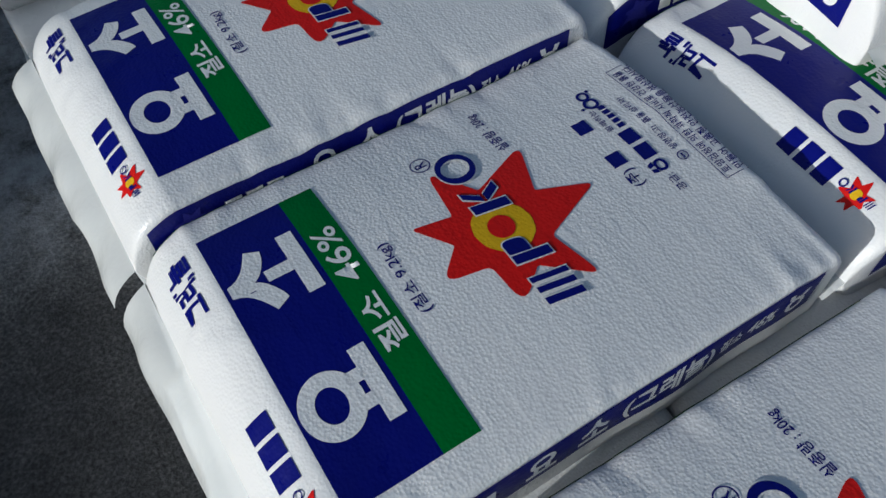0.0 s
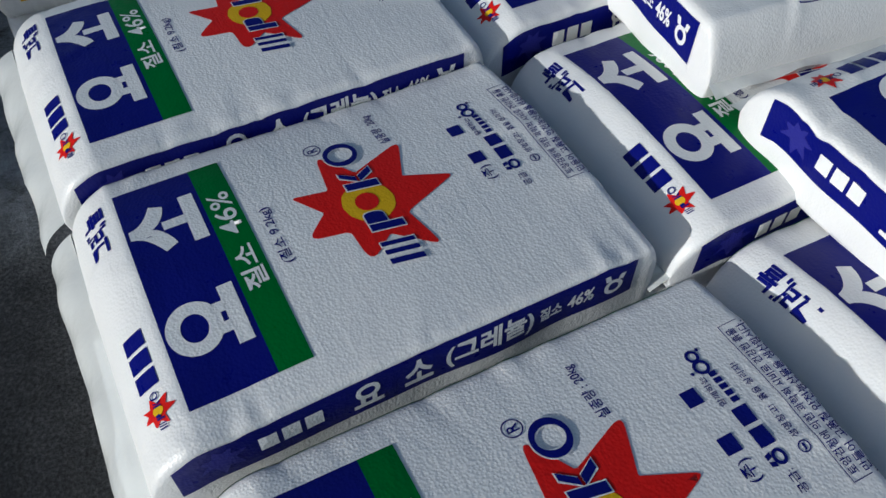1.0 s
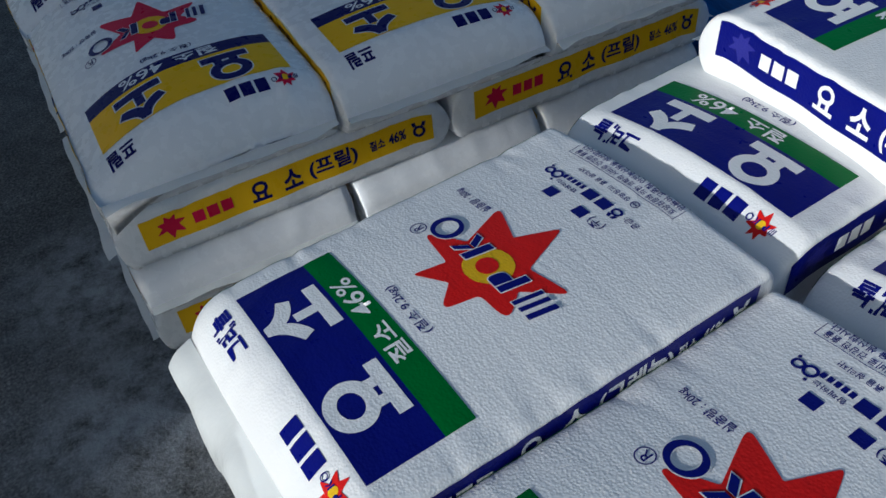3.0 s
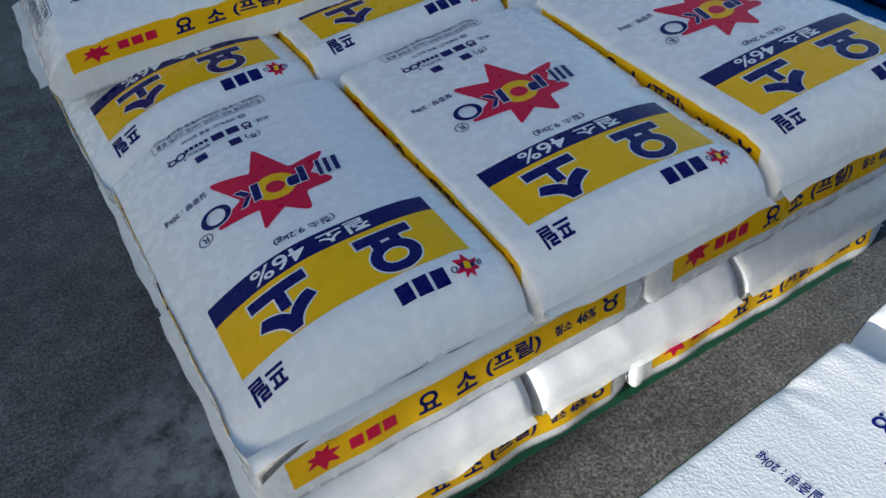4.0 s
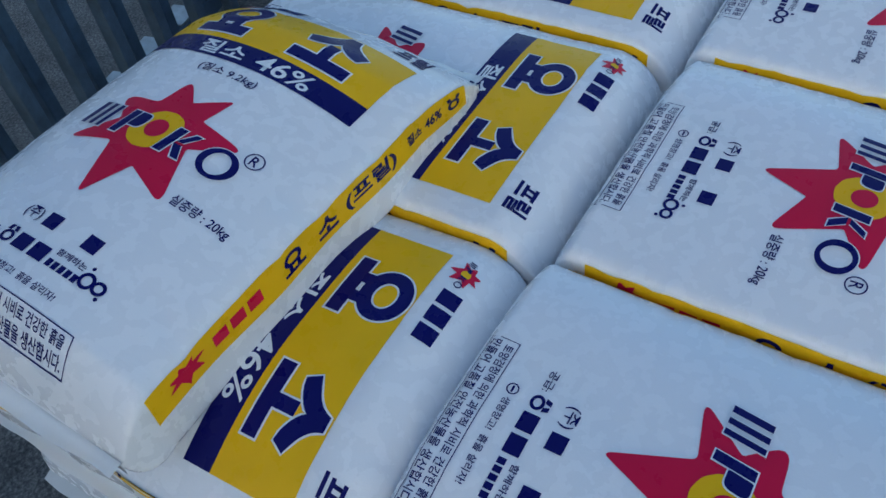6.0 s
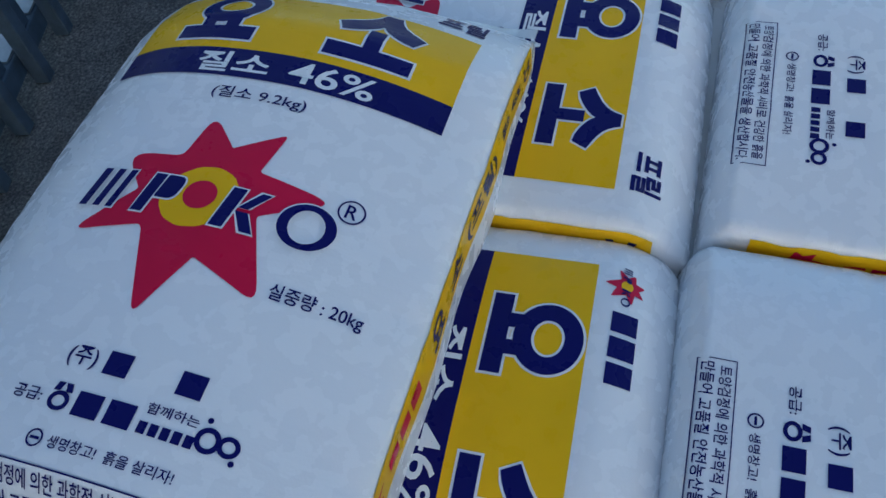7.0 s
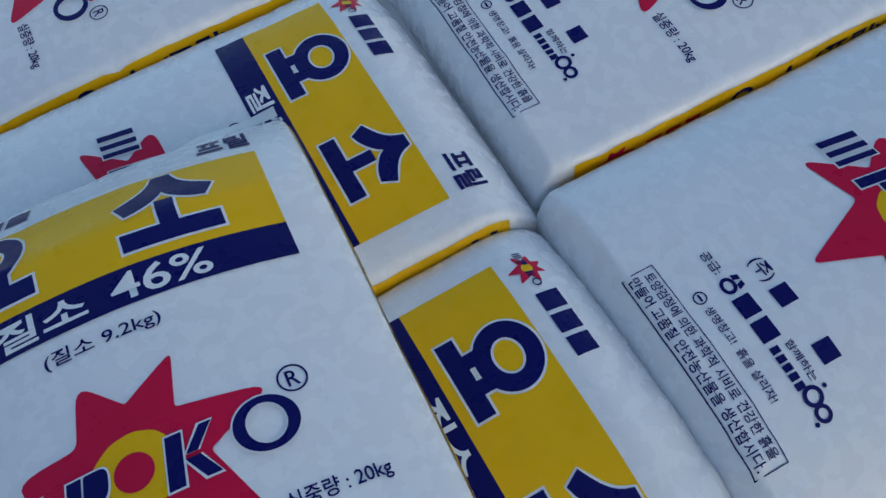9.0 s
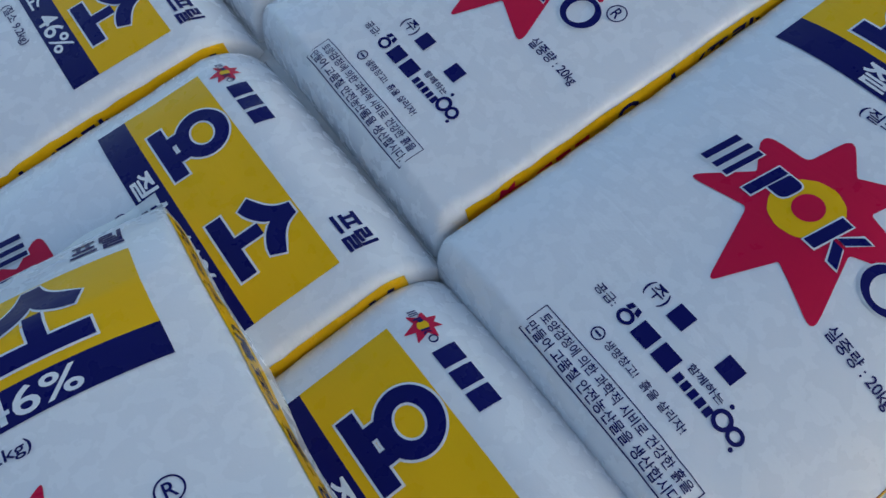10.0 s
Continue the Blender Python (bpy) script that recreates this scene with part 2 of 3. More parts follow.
def big_so(grow=0.0):
    g = grow
    x, y = 0.073, 0.147
    def arc(p0, p1, p2, n=6):
        return [((1 - s) ** 2 * p0[0] + 2 * s * (1 - s) * p1[0] + s * s * p2[0], (1 - s) ** 2 * p0[1] + 2 * s * (1 - s) * p1[1] + s * s * p2[1]) for s in (i / n for i in range(n + 1))]
    left = arc((-0.006, 0.038), (-0.008, 0.020), (-0.037, 0.009))
    left_in = arc((-0.030, -0.004), (-0.010, 0.002), (0.0, 0.016))
    right_in = arc((0.0, 0.016), (0.010, 0.002), (0.031, -0.002))[1:]
    right = arc((0.038, 0.011), (0.010, 0.020), (0.008, 0.038))
    legs = [(x + a, y + b) for a, b in left + left_in + right_in + right]
    base = shape(bar(x - 0.037 - g, x + 0.037 + g, y - 0.036 - g, y - 0.022 + g))
    stem = shape(bar(x - 0.006 - g, x + 0.006 + g, y - 0.024, y + 0.004))
    return joined(shape(grown(legs, g)), base, stem)


def emblem_bars(k=1.0, x=0.0, y=0.0, grow=0.0):
    """The maker's mark over the star: plain slanted bars, blocks and a ring."""
    g = grow
    tidy = lambda o: [(x + (a - 0.008) * k, y + (b + 0.0602) * k) for a, b in o]
    bits = [shape(tidy(bar(u0 - g, u1 + g, -0.0785 - g, -0.0425 + g, 0.006))) for u0, u1 in ((-0.0970, -0.0895), (-0.0835, -0.0770), (-0.0715, -0.0655), (-0.0480, -0.0380), (0.0190, 0.0300))]
    bits.append(shape(tidy(rounded(bar(-0.0345 - g, -0.0175 + g, -0.0640 - g, -0.0425 + g, 0.004), [0.1, 0.4, 0.4, 0.1]))))
    bits.append(shape(tidy(bar(0.0350 - g, 0.0430 + g, -0.0590, -0.0425 + g, 0.013))))
    bits.append(shape(tidy(bar(0.0440 - g, 0.0540 + g, -0.0785 - g, -0.0620, -0.010))))
    bits.append(shape(tidy(oval(0.0885, -0.0592, 0.0220 + g, 0.0197 + g)), [tidy(oval(0.0885, -0.0592, 0.0135 - g, 0.0145 - g))]))
    return bits


def rows_of_bars(u0, u1, v, h, n, gap=0.3):
    w = (u1 - u0) / (n - gap)
    return joined(*[shape(bar(u0 + w * i, u0 + w * (i + 1 - gap), v - h / 2, v + h / 2)) for i in range(n)])


def frame_lines(u0, u1, v0, v1, w):
    return shape(bar(u0, u1, v0, v1), [bar(u0 + w, u1 - w, v0 + w, v1 - w)])


COMMON = {
    "star": shape(star(0.003, -0.066, 1.0)),
    "blob": shape(rounded(oval(0.001, -0.0565, 0.0315, 0.0285, 12, 0.4), [0.3] * 12)),
    "core": shape(oval(0.0015, -0.0550, 0.0135, 0.0130)),
    "mark": emblem_bars(1.0, 0.008, -0.0602),
    "mark_edge": emblem_bars(1.0, 0.008, -0.0602, 0.0014),
    "registered": joined(shape(oval(0.114, -0.034, 0.0105, 0.0105), [oval(0.114, -0.034, 0.0091, 0.0091)]), words("R", 0.1098, 0.1186, -0.0400, -0.0280, 0.01)),
    "small_star": shape(star(-0.134, 0.214, 0.185)),
    "small_core": shape(oval(-0.134, 0.215, 0.0055, 0.005)),
    "small_mark": joined(*emblem_bars(0.20, -0.133, 0.2145)),
    "maker": [rows_of_bars(-0.106 + 0.0235 * i, -0.087 + 0.0235 * i, 0.2165, 0.021, 1, 0) for i in range(3)],
    "nine": words("(질소 9.2kg)", -0.039, 0.046, 0.041, 0.056, 0.008),
    "weight": words("실중량 : 20kg", 0.083, 0.151, -0.1240, -0.1090, 0.012),
    "company": words("(주)", -0.030, -0.007, -0.2045, -0.1885, 0.01),
    "company_one": rows_of_bars(0.0, 0.018, -0.196, 0.0165, 1, 0),
    "company_two": rows_of_bars(0.054, 0.072, -0.196, 0.0165, 1, 0),
    "supplier": joined(words("공급:", -0.056, -0.033, -0.2320, -0.2230, 0.01), shape(oval(-0.0195, -0.2285, 0.0080, 0.0068), [oval(-0.0195, -0.2285, 0.0047, 0.0037)]), shape(bar(-0.027, -0.022, -0.222, -0.216, 0.002)), shape(bar(-0.017, -0.012, -0.222, -0.216, -0.002)), rows_of_bars(-0.007, 0.036, -0.2270, 0.0165, 2, 0.2)),
    "slogan": joined(words("함께하는", 0.042, 0.078, -0.2210, -0.2135, 0.012), rows_of_bars(0.041, 0.079, -0.2305, 0.0080, 5, 0.25)),
    "motto": joined(shape(oval(-0.022, -0.2545, 0.0060, 0.0060), [oval(-0.022, -0.2545, 0.0047, 0.0047)]), shape(bar(-0.0255, -0.0185, -0.2555, -0.2535)), words("생명창고!  흙을 살리자!", -0.012, 0.077, -0.2585, -0.2500, 0.01)),
    "notice": joined(frame_lines(-0.068, 0.118, -0.2995, -0.2700, 0.0009), words("토양검정에 의한 과학적 시비로 건강한 흙을", -0.062, 0.111, -0.2832, -0.2730, 0.012), words("만들어 고품질 안전농산물을 생산합시다.", -0.064, 0.114, -0.2966, -0.2862, 0.012)),
}
LOOP = joined(shape(oval(0.087, -0.226, 0.0085, 0.0085), [oval(0.087, -0.226, 0.0050, 0.0050)]), shape(oval(0.1010, -0.226, 0.0075, 0.0070), [oval(0.1010, -0.226, 0.0042, 0.0038)]), shape(oval(0.084, -0.2135, 0.002, 0.002, 12)), shape(oval(0.106, -0.235, 0.002, 0.002, 12)))


def band(v0, v1):
    return shape(bar(-0.153, 0.153, v0, v1), (), 0.008)


FACE = {
    "prill": [
        ("main_band", band(0.0990, 0.190), "Y", 1), ("nitrogen_band", band(0.0665, 0.0990), "B", 1),
        ("glyph_outline", big_yo(0.0034), "W", 2), ("glyph_outline", big_so(0.0034), "W", 2), ("title_glyph", big_yo(0.0012), "B", 3), ("title_glyph", big_so(0.0012), "B", 3),
        ("nitrogen_line", joined(words("질소", -0.070, 0.000, 0.0705, 0.0945, 0.02), words("46%", 0.018, 0.092, 0.0705, 0.0945, 0.012)), "W", 2),
        ("type_word", words("프릴", 0.107, 0.152, 0.203, 0.231, 0.032), "B", 1)],
    "granule": [
        ("main_band", band(0.1040, 0.190), "B", 1), ("nitrogen_band", band(0.0690, 0.1040), "G", 1),
        ("title_glyph", big_yo(0.001), "W", 2), ("title_glyph", big_so(0.001), "W", 2),
        ("nitrogen_line", joined(words("질소", -0.055, 0.006, 0.0745, 0.0985, 0.02), words("46%", 0.024, 0.095, 0.0745, 0.0985, 0.012)), "W", 2),
        ("type_word", words("그레뉼", 0.074, 0.152, 0.204, 0.230, 0.032), "B", 1)],
}
MARKS = [
    ("star", COMMON["star"], "R", 1), ("star_blob", COMMON["blob"], "S", 2), ("star_core", COMMON["core"], "R", 3),
    *[("mark_outline", b, "W", 3) for b in COMMON["mark_edge"]], *[("mark_bar", b, "B", 4) for b in COMMON["mark"]], ("registered_sign", COMMON["registered"], "B", 1),
    ("small_star", COMMON["small_star"], "R", 1), ("small_star_core", COMMON["small_core"], "S", 2), ("small_mark", COMMON["small_mark"], "B", 3), *[("maker_bar", b, "B", 1) for b in COMMON["maker"]],
    ("nitrogen_weight", COMMON["nine"], "B", 1), ("net_weight", COMMON["weight"], "B", 1), ("company_line", COMMON["company"], "B", 1), ("company_bar", COMMON["company_one"], "B", 1), ("company_bar", COMMON["company_two"], "B", 1), ("supplier_line", COMMON["supplier"], "B", 1),
    ("slogan_line", COMMON["slogan"], "B", 1), ("motto_line", COMMON["motto"], "B", 1), ("notice_box", COMMON["notice"], "B", 1), ("loop_sign", LOOP, "B", 1)]
# the printed side panel: x runs along the bag's side from its bottom end, y down the side
def side_panel(word):
    y = 0.0
    return [
        ("side_band", shape(bar(-0.250, 0.255, -0.028, 0.028), (), 0.008), "side", 1),
        ("side_star", shape(star(-0.205, y, 0.26)), "side_star", 2), *[("side_maker_bar", rows_of_bars(-0.170 + 0.023 * i, -0.152 + 0.023 * i, y, 0.022, 1, 0), "maker", 2) for i in range(3)],
        ("side_glyph", words("요", -0.075, -0.043, y - 0.019, y + 0.019, 0.03), "ink", 2), ("side_glyph", words("소", -0.020, 0.012, y - 0.019, y + 0.019, 0.03), "ink", 2),
        ("side_type_word", words("(" + word + ")", 0.026, 0.112 if word == "프릴" else 0.128, y - 0.020, y + 0.020, 0.03), "ink", 2),
        ("side_nitrogen", joined(words("질소", 0.135, 0.163, y - 0.011, y + 0.011, 0.03), words("46%", 0.170, 0.203, y - 0.011, y + 0.011, 0.03)), "ink", 2),
        ("side_sign", joined(shape(oval(0.228, y - 0.004, 0.012, 0.012), [oval(0.228, y - 0.004, 0.0065, 0.0065)]), shape(bar(0.217, 0.224, y + 0.006, y + 0.016, -0.003)), shape(bar(0.232, 0.239, y + 0.006, y + 0.016, 0.003))), "ink", 2)]


SIDE = {"prill": side_panel("프릴"), "granule": side_panel("그레뉼")}
INKS = {
    "prill": {"W": WHITE_P, "B": BLUE_P, "Y": YELLOW_P, "R": RED_P, "S": YELLOW_P, "side": YELLOW_P, "side_right": YELLOW_P, "ink": BLUE_P, "maker": RED_P, "side_star": RED_P},
    "granule": {"W": WHITE_G, "B": BLUE_G, "G": GREEN_G, "R": RED_G, "S": YELLOW_G, "side": BLUE_G, "side_right": GREEN_G, "ink": WHITE_G, "maker": WHITE_G, "side_star": FAINT_G}}


# ---- the bags ----
W, L = 0.379, 0.585
PRINT_SHIFT = 0.0255       # the print sits nearer a bag's top end


class Skin:
    """The skin of a filled bag. a runs round the bag from the middle of its face, v along it; both in metres."""

    def __init__(self, seed, h=0.107, dome=0.006, lump=0.003, droop=0.0, end=0.085, top=L / 2, left=0.0, sag=0.0):
        r = np.random.RandomState(seed)
        self.h, self.dome, self.droop, self.end, self.top, self.left, self.sag = h, dome, droop, end, top, left, sag
        self.waves = [(r.uniform(-1, 1) * 14, r.uniform(-1, 1) * 12, r.uniform(0, 6.28), lump * r.uniform(0.3, 0.7)) for _ in range(6)]
        self.folds = [(r.uniform(-0.17, 0.17), r.choice([-1, 1]), r.uniform(0.007, 0.012), r.uniform(-0.0018, 0.0042), r.uniform(-0.7, 0.7)) for _ in range(18)]
        self.puckers = [(r.uniform(-0.27, 0.27), r.choice([-1, 1]), r.uniform(0.006, 0.011), r.uniform(-0.0034, 0.0022), r.uniform(-0.5, 0.5), r.uniform(0.012, 0.035)) for _ in range(34)]
        self.side = [(r.uniform(20, 60), r.uniform(0, 6.28), r.uniform(0.0002, 0.0007)) for _ in range(4)]

    def __call__(self, a, v):
        a, v = np.asarray(a, float), np.asarray(v, float)
        e = np.clip((np.where(v > 0, self.top, L / 2) - np.abs(v)) / np.where(v > 0, self.end, self.end * 0.38), 0, 1)
        h = self.h * np.sqrt(np.maximum(1 - (1 - e) ** 2.4, 0)) + 0.004
        w = W * (1 - 0.035 * (1 - e) ** 3)
        mid = self.h * (0.5 * e + 0.36 * (1 - e))
        r = np.minimum(0.010, h * 0.48)
        s = np.abs(a)
        half, side = W / 2, self.h
        top = w / 2 - r + r * math.pi / 4
        flank = 2 * (h / 2 - r) + r * math.pi / 2
        k = np.where(s <= half, s / half * top, np.where(s <= half + side, top + (s - half) / side * flank, top + flank + (s - half - side) / half * top))
        x, z = np.zeros_like(k), np.zeros_like(k)
        c1 = w / 2 - r
        c2 = c1 + r * math.pi / 2
        c3 = c2 + h - 2 * r
        c4 = c3 + r * math.pi / 2
        t1, t2 = (k - c1) / r, (k - c3) / r
        x = np.where(k < c1, k, np.where(k < c2, c1 + r * np.sin(t1), np.where(k < c3, w / 2, np.where(k < c4, c1 + r * np.cos(t2), c1 - (k - c4)))))
        z = np.where(k < c1, h / 2, np.where(k < c2, h / 2 - r + r * np.cos(t1), np.where(k < c3, h / 2 - r - (k - c2), np.where(k < c4, r - h / 2 - r * np.sin(t2), -h / 2))))
        x = x * np.sign(a)
        up = np.clip(z / (h / 2 + 1e-6), 0, 1)
        z = z + mid
        flatness = np.clip(1 - (2 * x / w) ** 2, 0, 1)
        z = z + up * self.dome * flatness * e - up * self.droop * np.clip(2 * x / w, 0, 1) ** 2 - up * self.left * np.clip(-2 * x / w, 0, 1) ** 4
        z = z - self.sag * np.clip(-2 * v / L, 0, 1) ** 2 * (0.7 + 0.3 * up)
        for p, q, f, amp in self.waves:
            z = z + up * amp * np.sin(p * x + q * v + f) * e
        for at, sign, wide, deep, lean in self.folds:
            d = x - at - lean * (v - sign * L / 2)
            z = z + up * deep * np.exp(-(d / wide) ** 2) * np.exp(-(L / 2 - sign * v) / 0.06)
        for at, sign, wide, deep, lean, far in self.puckers:
            inward = np.maximum(w / 2 - sign * x, 0)
            z = z + up * deep * np.exp(-((v - at - lean * inward) / wide) ** 2) * np.exp(-inward / far) * e
        for p, f, amp in self.side:
            x = x + np.sign(a) * (1 - up) * amp * np.sin(p * v + f) * e * 2
        return np.stack([x, v, z], -1)

    def raised(self, a, v, d):
        p = self(a, v)
        s = 0.0015
        n = np.cross(self(a + s, v) - self(a - s, v), self(a, v + s) - self(a, v - s))
        n /= np.linalg.norm(n, axis=-1, keepdims=True) + 1e-12
        return p + n * d


def body_mesh(skin, fine=1.0):
    na, nv = int(96 * fine), int(72 * fine)
    turn = W + W + 2 * skin.h
    aa = np.linspace(-turn / 2, turn / 2, na, endpoint=False)
    s = np.linspace(-1, 1, nv + 1)
    vv = np.where(s > 0, skin.top, L / 2) * np.sign(s) * (1 - (1 - np.abs(s)) ** 1.35)
    A, V = np.meshgrid(aa, vv)
    P = skin(A, V).reshape(-1, 3)
    faces = [(j * na + i, j * na + (i + 1) % na, (j + 1) * na + (i + 1) % na, (j + 1) * na + i) for j in range(nv) for i in range(na)]
    faces.append(tuple(range(na - 1, -1, -1)))
    faces.append(tuple(nv * na + i for i in range(na)))
    return P, faces


def fin(skin, sign, seed, length=0.022, hang=0.25, wide=1.0):
    """The welded lip of film at a bag's end; hang: how far it bends down."""
    r = np.random.RandomState(seed)
    n, m = 40, 6
    f1, f2, f3 = r.uniform(0, 6, 3)
    verts = []
    for j in range(m + 1):
        for i in range(n + 1):
            x = (i / n - 0.5) * W * 0.965 * wide
            s = j / m * length * (1 + 0.16 * math.sin(22 * x + f1) + 0.08 * math.sin(61 * x + f3))
            z = skin.h * 0.36 + 0.002 - (0.8 * skin.sag if sign < 0 else 0) - hang * s * (0.6 + 6 * s) + 0.10 * s * math.sin(34 * x + f2) + 0.10 * s * math.sin(75 * x + f1)
            verts.append((x, sign * ((skin.top if sign > 0 else L / 2) - 0.001 + s * max(0.25, 1 - hang * s * 8)), z))
    faces = [(j * (n + 1) + i, j * (n + 1) + i + 1, (j + 1) * (n + 1) + i + 1, (j + 1) * (n + 1) + i) for j in range(m) for i in range(n)]
    return verts, faces


def printed(bag, skin, kind, items, where, low=0.38):
    inks = INKS[kind]
    for name, (v, f), ink, level in items:
        d = 0.0004 + 0.00035 * level
        if where == "face":
            p = skin.raised(v[:, 0], v[:, 1] + PRINT_SHIFT, d)
        else:
            sign = -1 if where == "left" else 1
            along = v[:, 0] * (1 if where == "right" else -1)
            down = v[:, 1] * 1.0
            p = skin.raised(sign * (W / 2 + skin.h * low - down), along, d)
        if where == "right" and ink == "side":
            ink = "side_right"
        ob = mesh_object(name, p, f, inks[ink], bag, "", True)


def make_bag(kind, seed, m, label, group, face=True, sides=("left", "right"), h=0.107, dome=0.006, lump=0.0025, fins=(0.018, 0.018), hang=(0.3, 0.3), end=0.062, fine=1.6, droop=0.0, top=L / 2, left=0.0, sag=0.0):
    skin = Skin(seed, h, dome, lump, droop, end, top, left, sag)
    bag = tagged(new("fertilizer_bag"), label, "fertilizer bag", group)
    bag.matrix_world = m
    P, F = body_mesh(skin, fine)
    mesh_object("body", P, F, WHITE_G if kind == "granule" else WHITE_P, bag, "", True)
    for sign, length, bend in zip((1, -1), fins, hang):
        v, f = fin(skin, sign, seed * 7 + sign + 1, length, bend)
        lip = mesh_object("end_lip", v, f, FILM, bag, "milky translucent welded film lip", True)
    if face:
        printed(bag, skin, kind, FACE[kind], "face")
        printed(bag, skin, kind, MARKS, "face")
    for s in sides:
        printed(bag, skin, kind, SIDE[kind], s, 0.31 if face else 0.47)
    return bag


# ---- the ground and what closes the place ----
def ground():
    n = 60
    xs = [-300, -60, -15] + [-4 + 8 * i / n for i in range(n + 1)] + [15, 60, 300]
    verts = [(x, y, 0.004 * noise.noise((x * 0.9, y * 0.9, 0)) * (abs(x) < 5 and abs(y) < 5)) for y in xs for x in xs]
    k = len(xs)
    faces = [(j * k + i, j * k + i + 1, (j + 1) * k + i + 1, (j + 1) * k + i) for j in range(k - 1) for i in range(k - 1)]
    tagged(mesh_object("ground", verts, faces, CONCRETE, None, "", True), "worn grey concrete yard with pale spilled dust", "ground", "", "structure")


ground()


# ---- pallets ----
def pallet(m, size=(1.14, 1.12), top=0.113):
    p = tagged(new("pallet"), "green plastic pallet under a stack of bags", "pallet", "pallets")
    p.matrix_world = m
    sx, sy = size
    n = 9
    for i in range(n):
        bm = bmesh.new()
        y = sy * i / n
        box(bm, 0, sx, y + 0.006, y + sy / n - 0.006, top - 0.022, top, 0.004)
        part("deck_slat", bm, PALLET, p)
    for i in range(3):
        for j in range(3):
            bm = bmesh.new()
            x, y = (0.10, sx / 2 - 0.07, sx - 0.24)[i], (0.10, sy / 2 - 0.07, sy - 0.24)[j]
            box(bm, x, x + 0.14, y, y + 0.14, 0.024, top - 0.022, 0.006)
            part("foot", bm, PALLET, p)
    for i in range(3):
        bm = bmesh.new()
        x = (0.10, sx / 2 - 0.07, sx - 0.24)[i]
        box(bm, x, x + 0.14, 0.08, sy - 0.08, 0.003, 0.024, 0.004)
        part("runner", bm, PALLET, p)
    for y in (0.0, sy - 0.012):
        bm = bmesh.new()
        box(bm, 0.002, sx - 0.002, y - 0.003, y + 0.009, top - 0.060, top - 0.001, 0.003)
        part("skirt", bm, PALLET, p)
    return p


B_TURN = 2.0
B_AT = pose(0.0, 0.0, 0.0, 0, 0, B_TURN)
pallet(B_AT @ pose(0.03, 0.074, 0))
pallet(pose(0.18, -1.40, 0, 0, 0, 3), (1.08, 1.12))

Z1, STEP = 0.1145, 0.1072
PRILL = "white fertilizer bag with mustard and navy print"
GRANULE = "white fertilizer bag with blue and green print"
# lower layers of the prill stack: crosswise, lengthwise, crosswise
seed = 100
for layer in range(3):
    cross = layer != 1
    for i in range(3):
        for j in range(2):
            seed += 1
            if cross:
                m = B_AT @ pose(0.304 + 0.588 * j, (0.222 if layer else 0.236) + 0.386 * i, Z1 + STEP * layer, 0, 0, -90)
            else:
                m = B_AT @ pose(0.204 + 0.386 * i, 0.305 + 0.588 * j, Z1 + STEP * layer, 0, 0, 180)
            outer = (cross and i == 0) or (not cross and i in (0, 2))
            make_bag("prill", seed, m, PRILL + ", in a lower layer", "prill bags on the pallet", False, (("right",) if cross else ("left", "right")) if outer else (), 0.107, 0.0, 0.002, (0.016, 0.016), (0.5, 0.5), 0.075, 0.75)

Z4 = Z1 + 3 * STEP
for k, (x, y, turn, up) in enumerate(((0.194, 0.314, 181.6, 0), (0.578, 0.312, 181.0, 0), (0.964, 0.322, 181.5, 0), (0.159, 0.886, 183.1, 0.003), (0.541, 0.902, 182.4, 0.004), (0.927, 0.910, 182, 0))):
    make_bag("prill", 11 + k, pose(x, y, Z4 + up, 0, 0, turn), PRILL + ", in the top layer", "prill bags on the pallet", droop=0.058 if k in (0, 3) else 0.006, left=0.020 if k in (0, 1, 3, 4) else 0.01)
make_bag("prill", 31, pose(0.262, 0.972, Z4 + STEP - 0.008, -1.2, 0, -90.3), PRILL + ", lying crosswise on top", "prill bags on the pallet", h=0.106, dome=0.028, sag=0.012, droop=0.020, left=0.03, end=0.125)

# the granule stack
for layer in range(3):
    for i in range(3):
        for j in range(2):
            seed += 1
            if layer != 1:
                m = pose(0.335 + 0.386 * i, -0.555 - 0.585 * j, Z1 + STEP * layer, 0, 0, 3)
            else:
                m = pose(0.39 + 0.585 * j, -0.44 - 0.386 * i, Z1 + STEP * layer, 0, 0, 93)
            make_bag("granule", seed, m, GRANULE + ", in a lower layer", "granule bags on the pallet", False, ("left",) if i == 0 else (), 0.107, 0.0, 0.002, (0.03, 0.03), (0.5, 0.5), 0.075, 0.6)
for k, (x, y, turn, up) in enumerate(((0.402, -0.823, 96.2, 0), (0.360, -0.443, 96.2, 0.004), (0.474, -1.223, 95, -0.012), (0.990, -0.772, 95.5, -0.006), (0.926, -0.376, 96, -0.002), (1.058, -1.161, 95, -0.012))):
    make_bag("granule", 51 + k, pose(x, y, Z4 + up, 0, 0, turn), GRANULE + ", in the top layer", "granule bags on the pallet", fins=(0.060 if k < 3 else 0.03, 0.014), hang=(0.75 if k < 3 else 0.4, 0.3), end=0.058, droop=0.020, top=L / 2 - 0.016)
make_bag("granule", 71, pose(1.055, -0.508, Z4 + STEP - 0.016, 0, 0, 0), GRANULE + ", lying crosswise on top", "granule bags on the pallet")
make_bag("granule", 72, pose(1.090, -1.128, Z4 + STEP - 0.018, 0, 0, 5), GRANULE + ", lying askew on top", "granule bags on the pallet")


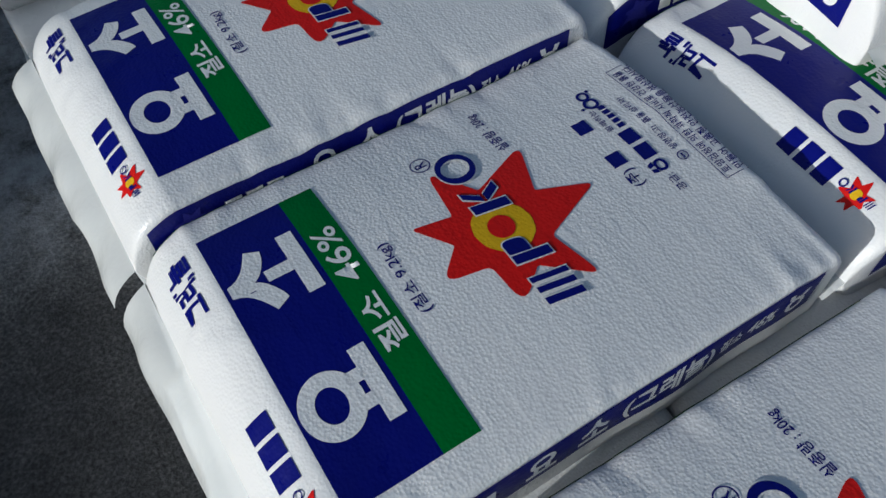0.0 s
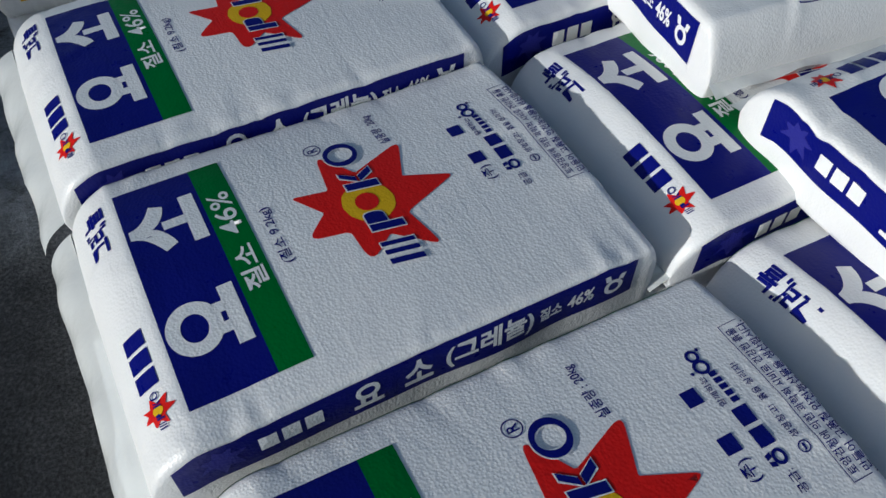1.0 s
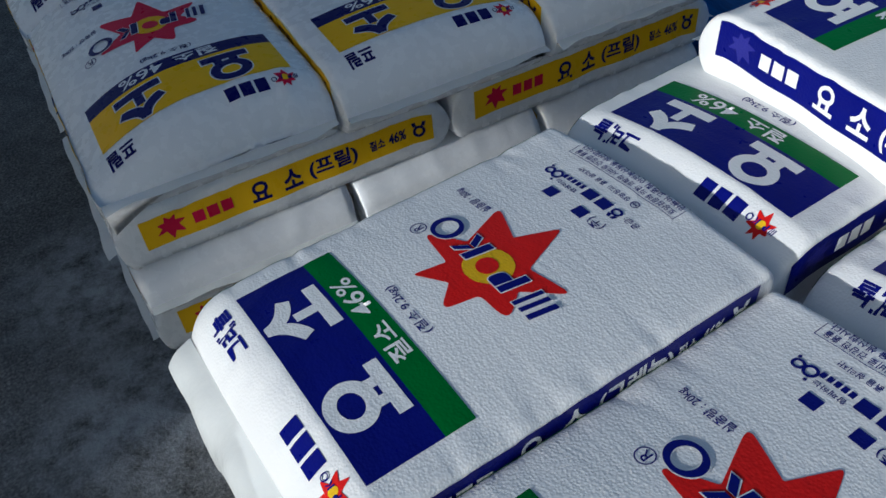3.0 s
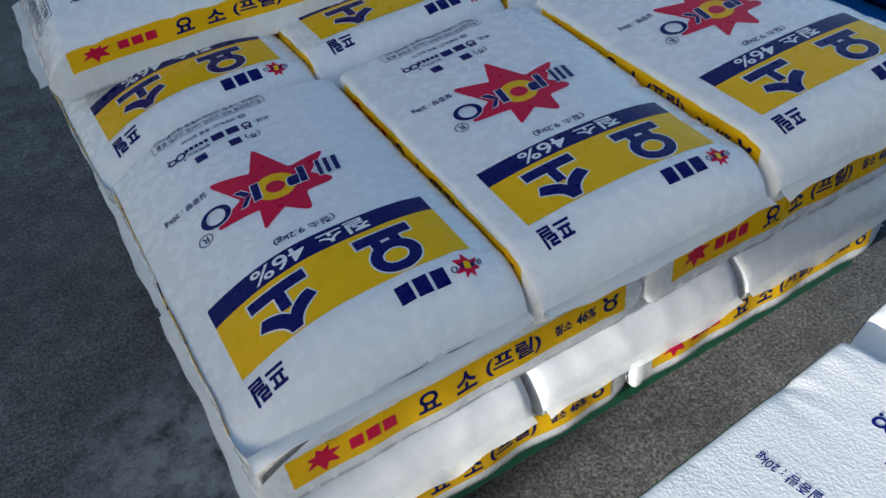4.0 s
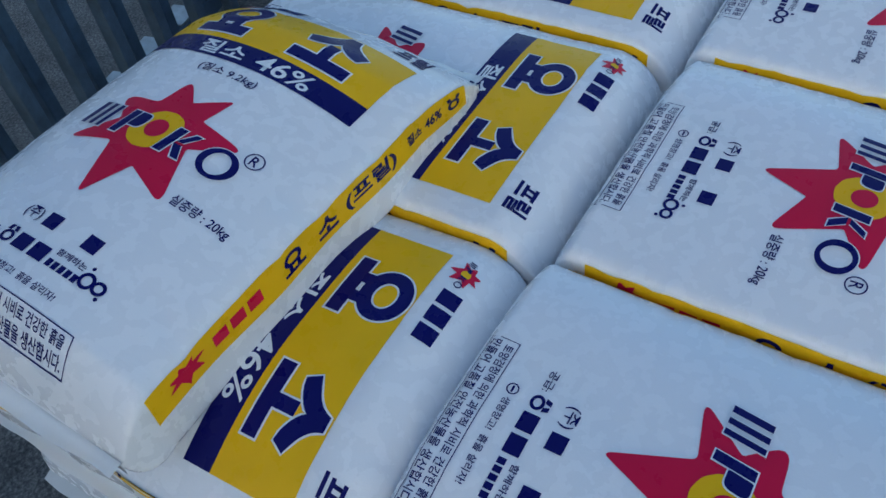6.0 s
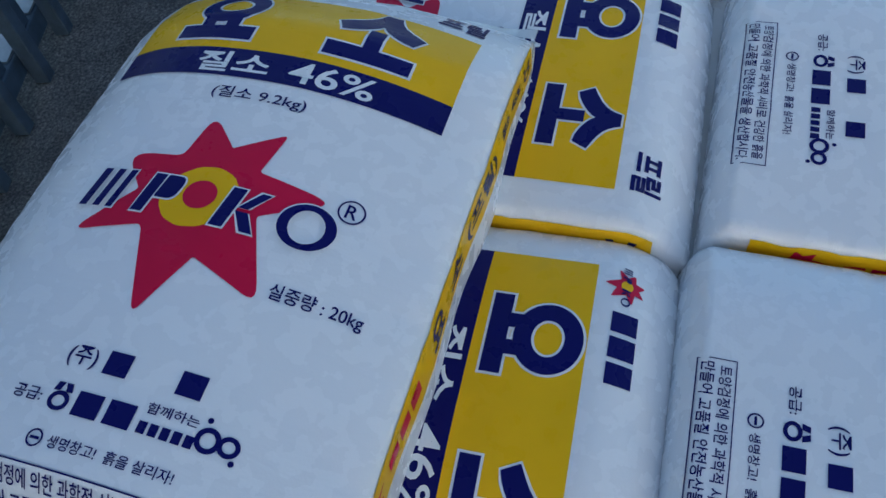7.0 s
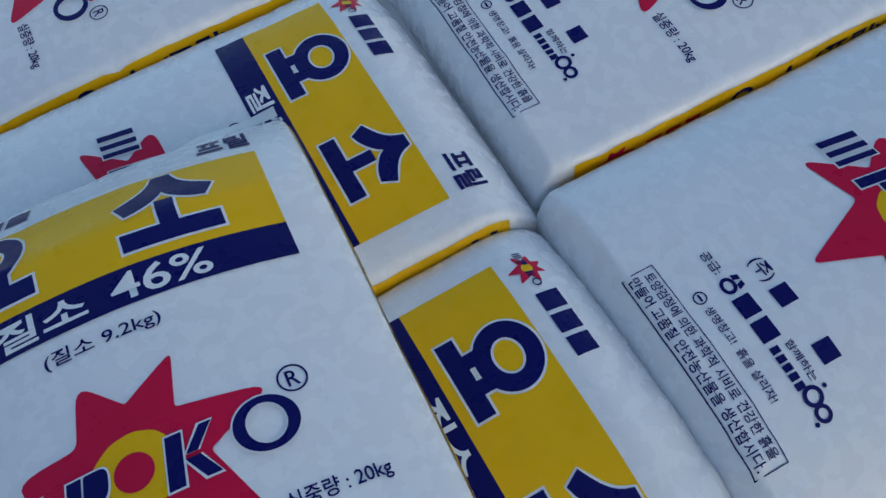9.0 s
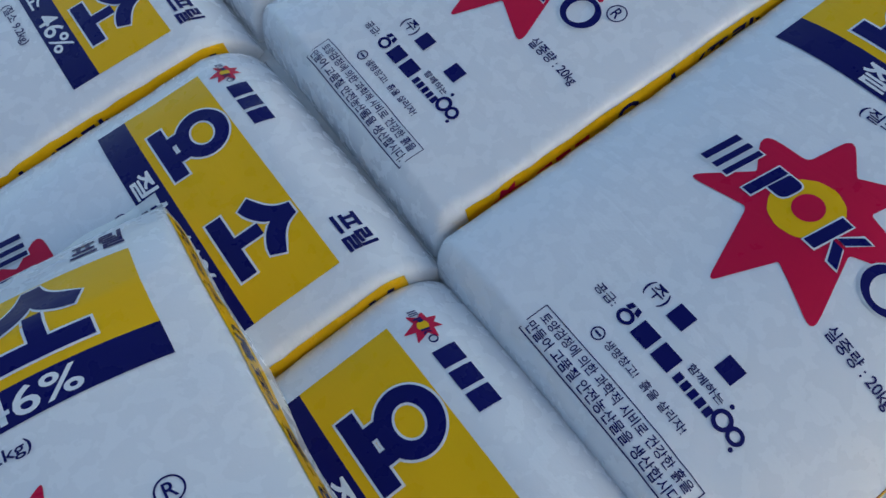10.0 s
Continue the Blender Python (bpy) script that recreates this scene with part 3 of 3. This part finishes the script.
# ---- blue wrapped rolls beside the prill stack ----
def sheet_roll(x, z, r, y0, y1, seed):
    rnd = np.random.RandomState(seed)
    n, m = 64, 24
    ph = rnd.uniform(0, 6.28, 6)
    verts = []
    for j in range(m + 1):
        y = y0 + (y1 - y0) * j / m
        for i in range(n):
            a = 2 * math.pi * i / n
            rr = r * (1 + 0.025 * math.sin(9 * a + ph[0] + 0.4 * math.sin(3 * y)) + 0.018 * math.sin(17 * a + ph[1] + y) + 0.012 * math.sin(31 * a + ph[2] - 0.6 * y))
            verts.append((x + rr * math.cos(a), y, z + rr * math.sin(a)))
    faces = [(j * n + i, j * n + (i + 1) % n, (j + 1) * n + (i + 1) % n, (j + 1) * n + i) for j in range(m) for i in range(n)]
    faces += [tuple(range(n)), tuple(m * n + n - 1 - i for i in range(n))]
    tagged(mesh_object("plastic_sheet_roll", verts, faces, BLUE_SHEET, None, "", True), "glossy blue plastic sheet rolled up lengthwise", "plastic roll", "blue rolls beside the bags")


sheet_roll(1.52, 0.155, 0.15, -0.25, 2.0, 1)
sheet_roll(1.83, 0.155, 0.15, -0.3, 2.1, 2)
sheet_roll(2.14, 0.155, 0.15, -0.2, 2.0, 3)
sheet_roll(1.68, 0.425, 0.15, -0.25, 2.05, 4)
sheet_roll(1.99, 0.425, 0.15, -0.3, 2.0, 5)


# ---- the steel gate behind the stack ----
def gate():
    g = tagged(new("steel_gate"), "blue-grey painted steel bar gate standing on the yard", "gate")
    g.matrix_world = pose(0.35, 1.80, 0, 0, 0, 15)
    def rail(name, x0, x1, y0, y1, z0, z1, mat, bevel):
        bm = bmesh.new()
        box(bm, x0, x1, y0, y1, z0, z1, bevel)
        part(name, bm, mat, g)
    rail("bottom_rail", -0.35, 2.6, -0.020, 0.020, 0.03, 0.08, STEEL, 0.004)
    rail("top_rail", -0.35, 2.6, -0.020, 0.020, 1.55, 1.60, STEEL, 0.004)
    for i in range(20):
        x = -0.26 + 0.143 * i
        rail("bar", x - 0.016, x + 0.016, -0.016, 0.016, 0.08, 1.55, STEEL, 0.003)
        rail("lug_plate", x + 0.030, x + 0.113, -0.014, 0.060, 0.081, 0.086, PLATE, 0.001)
    for i in range(19):
        x = -0.19 + 0.143 * i
        rail("front_bar", x - 0.016, x + 0.016, -0.054, -0.022, 0.0, 1.55, STEEL, 0.003)


gate()


# ---- unseen walls and slab, added to keep the sun off parts of the yard ----
def wall(name, x0, x1, y0, y1, h):
    bm = bmesh.new()
    box(bm, x0, x1, y0, y1, 0, h, 0.01)
    tagged(part(name, bm, PLASTER), "unseen grey wall added to shade the stacks and ground", "wall", "", "structure")


# added blockers: the tall one shades the prill stack, the low one the ground
wall("shade_wall_west", -6.3, -6.0, -1.33, 9.0, 4.2)
wall("shade_wall_low", -6.15, -6.05, -8.0, -1.34, 1.47)
# added slab out of view: blocks sun from the prill tops, lets it under
bm = bmesh.new()
box(bm, -6.06, -5.94, -1.60, 9.2, 1.95, 4.3, 0.02)
tagged(part("shade_slab", bm, PLASTER), "unseen grey slab added to shade the prill bag tops", "roof", "", "structure")
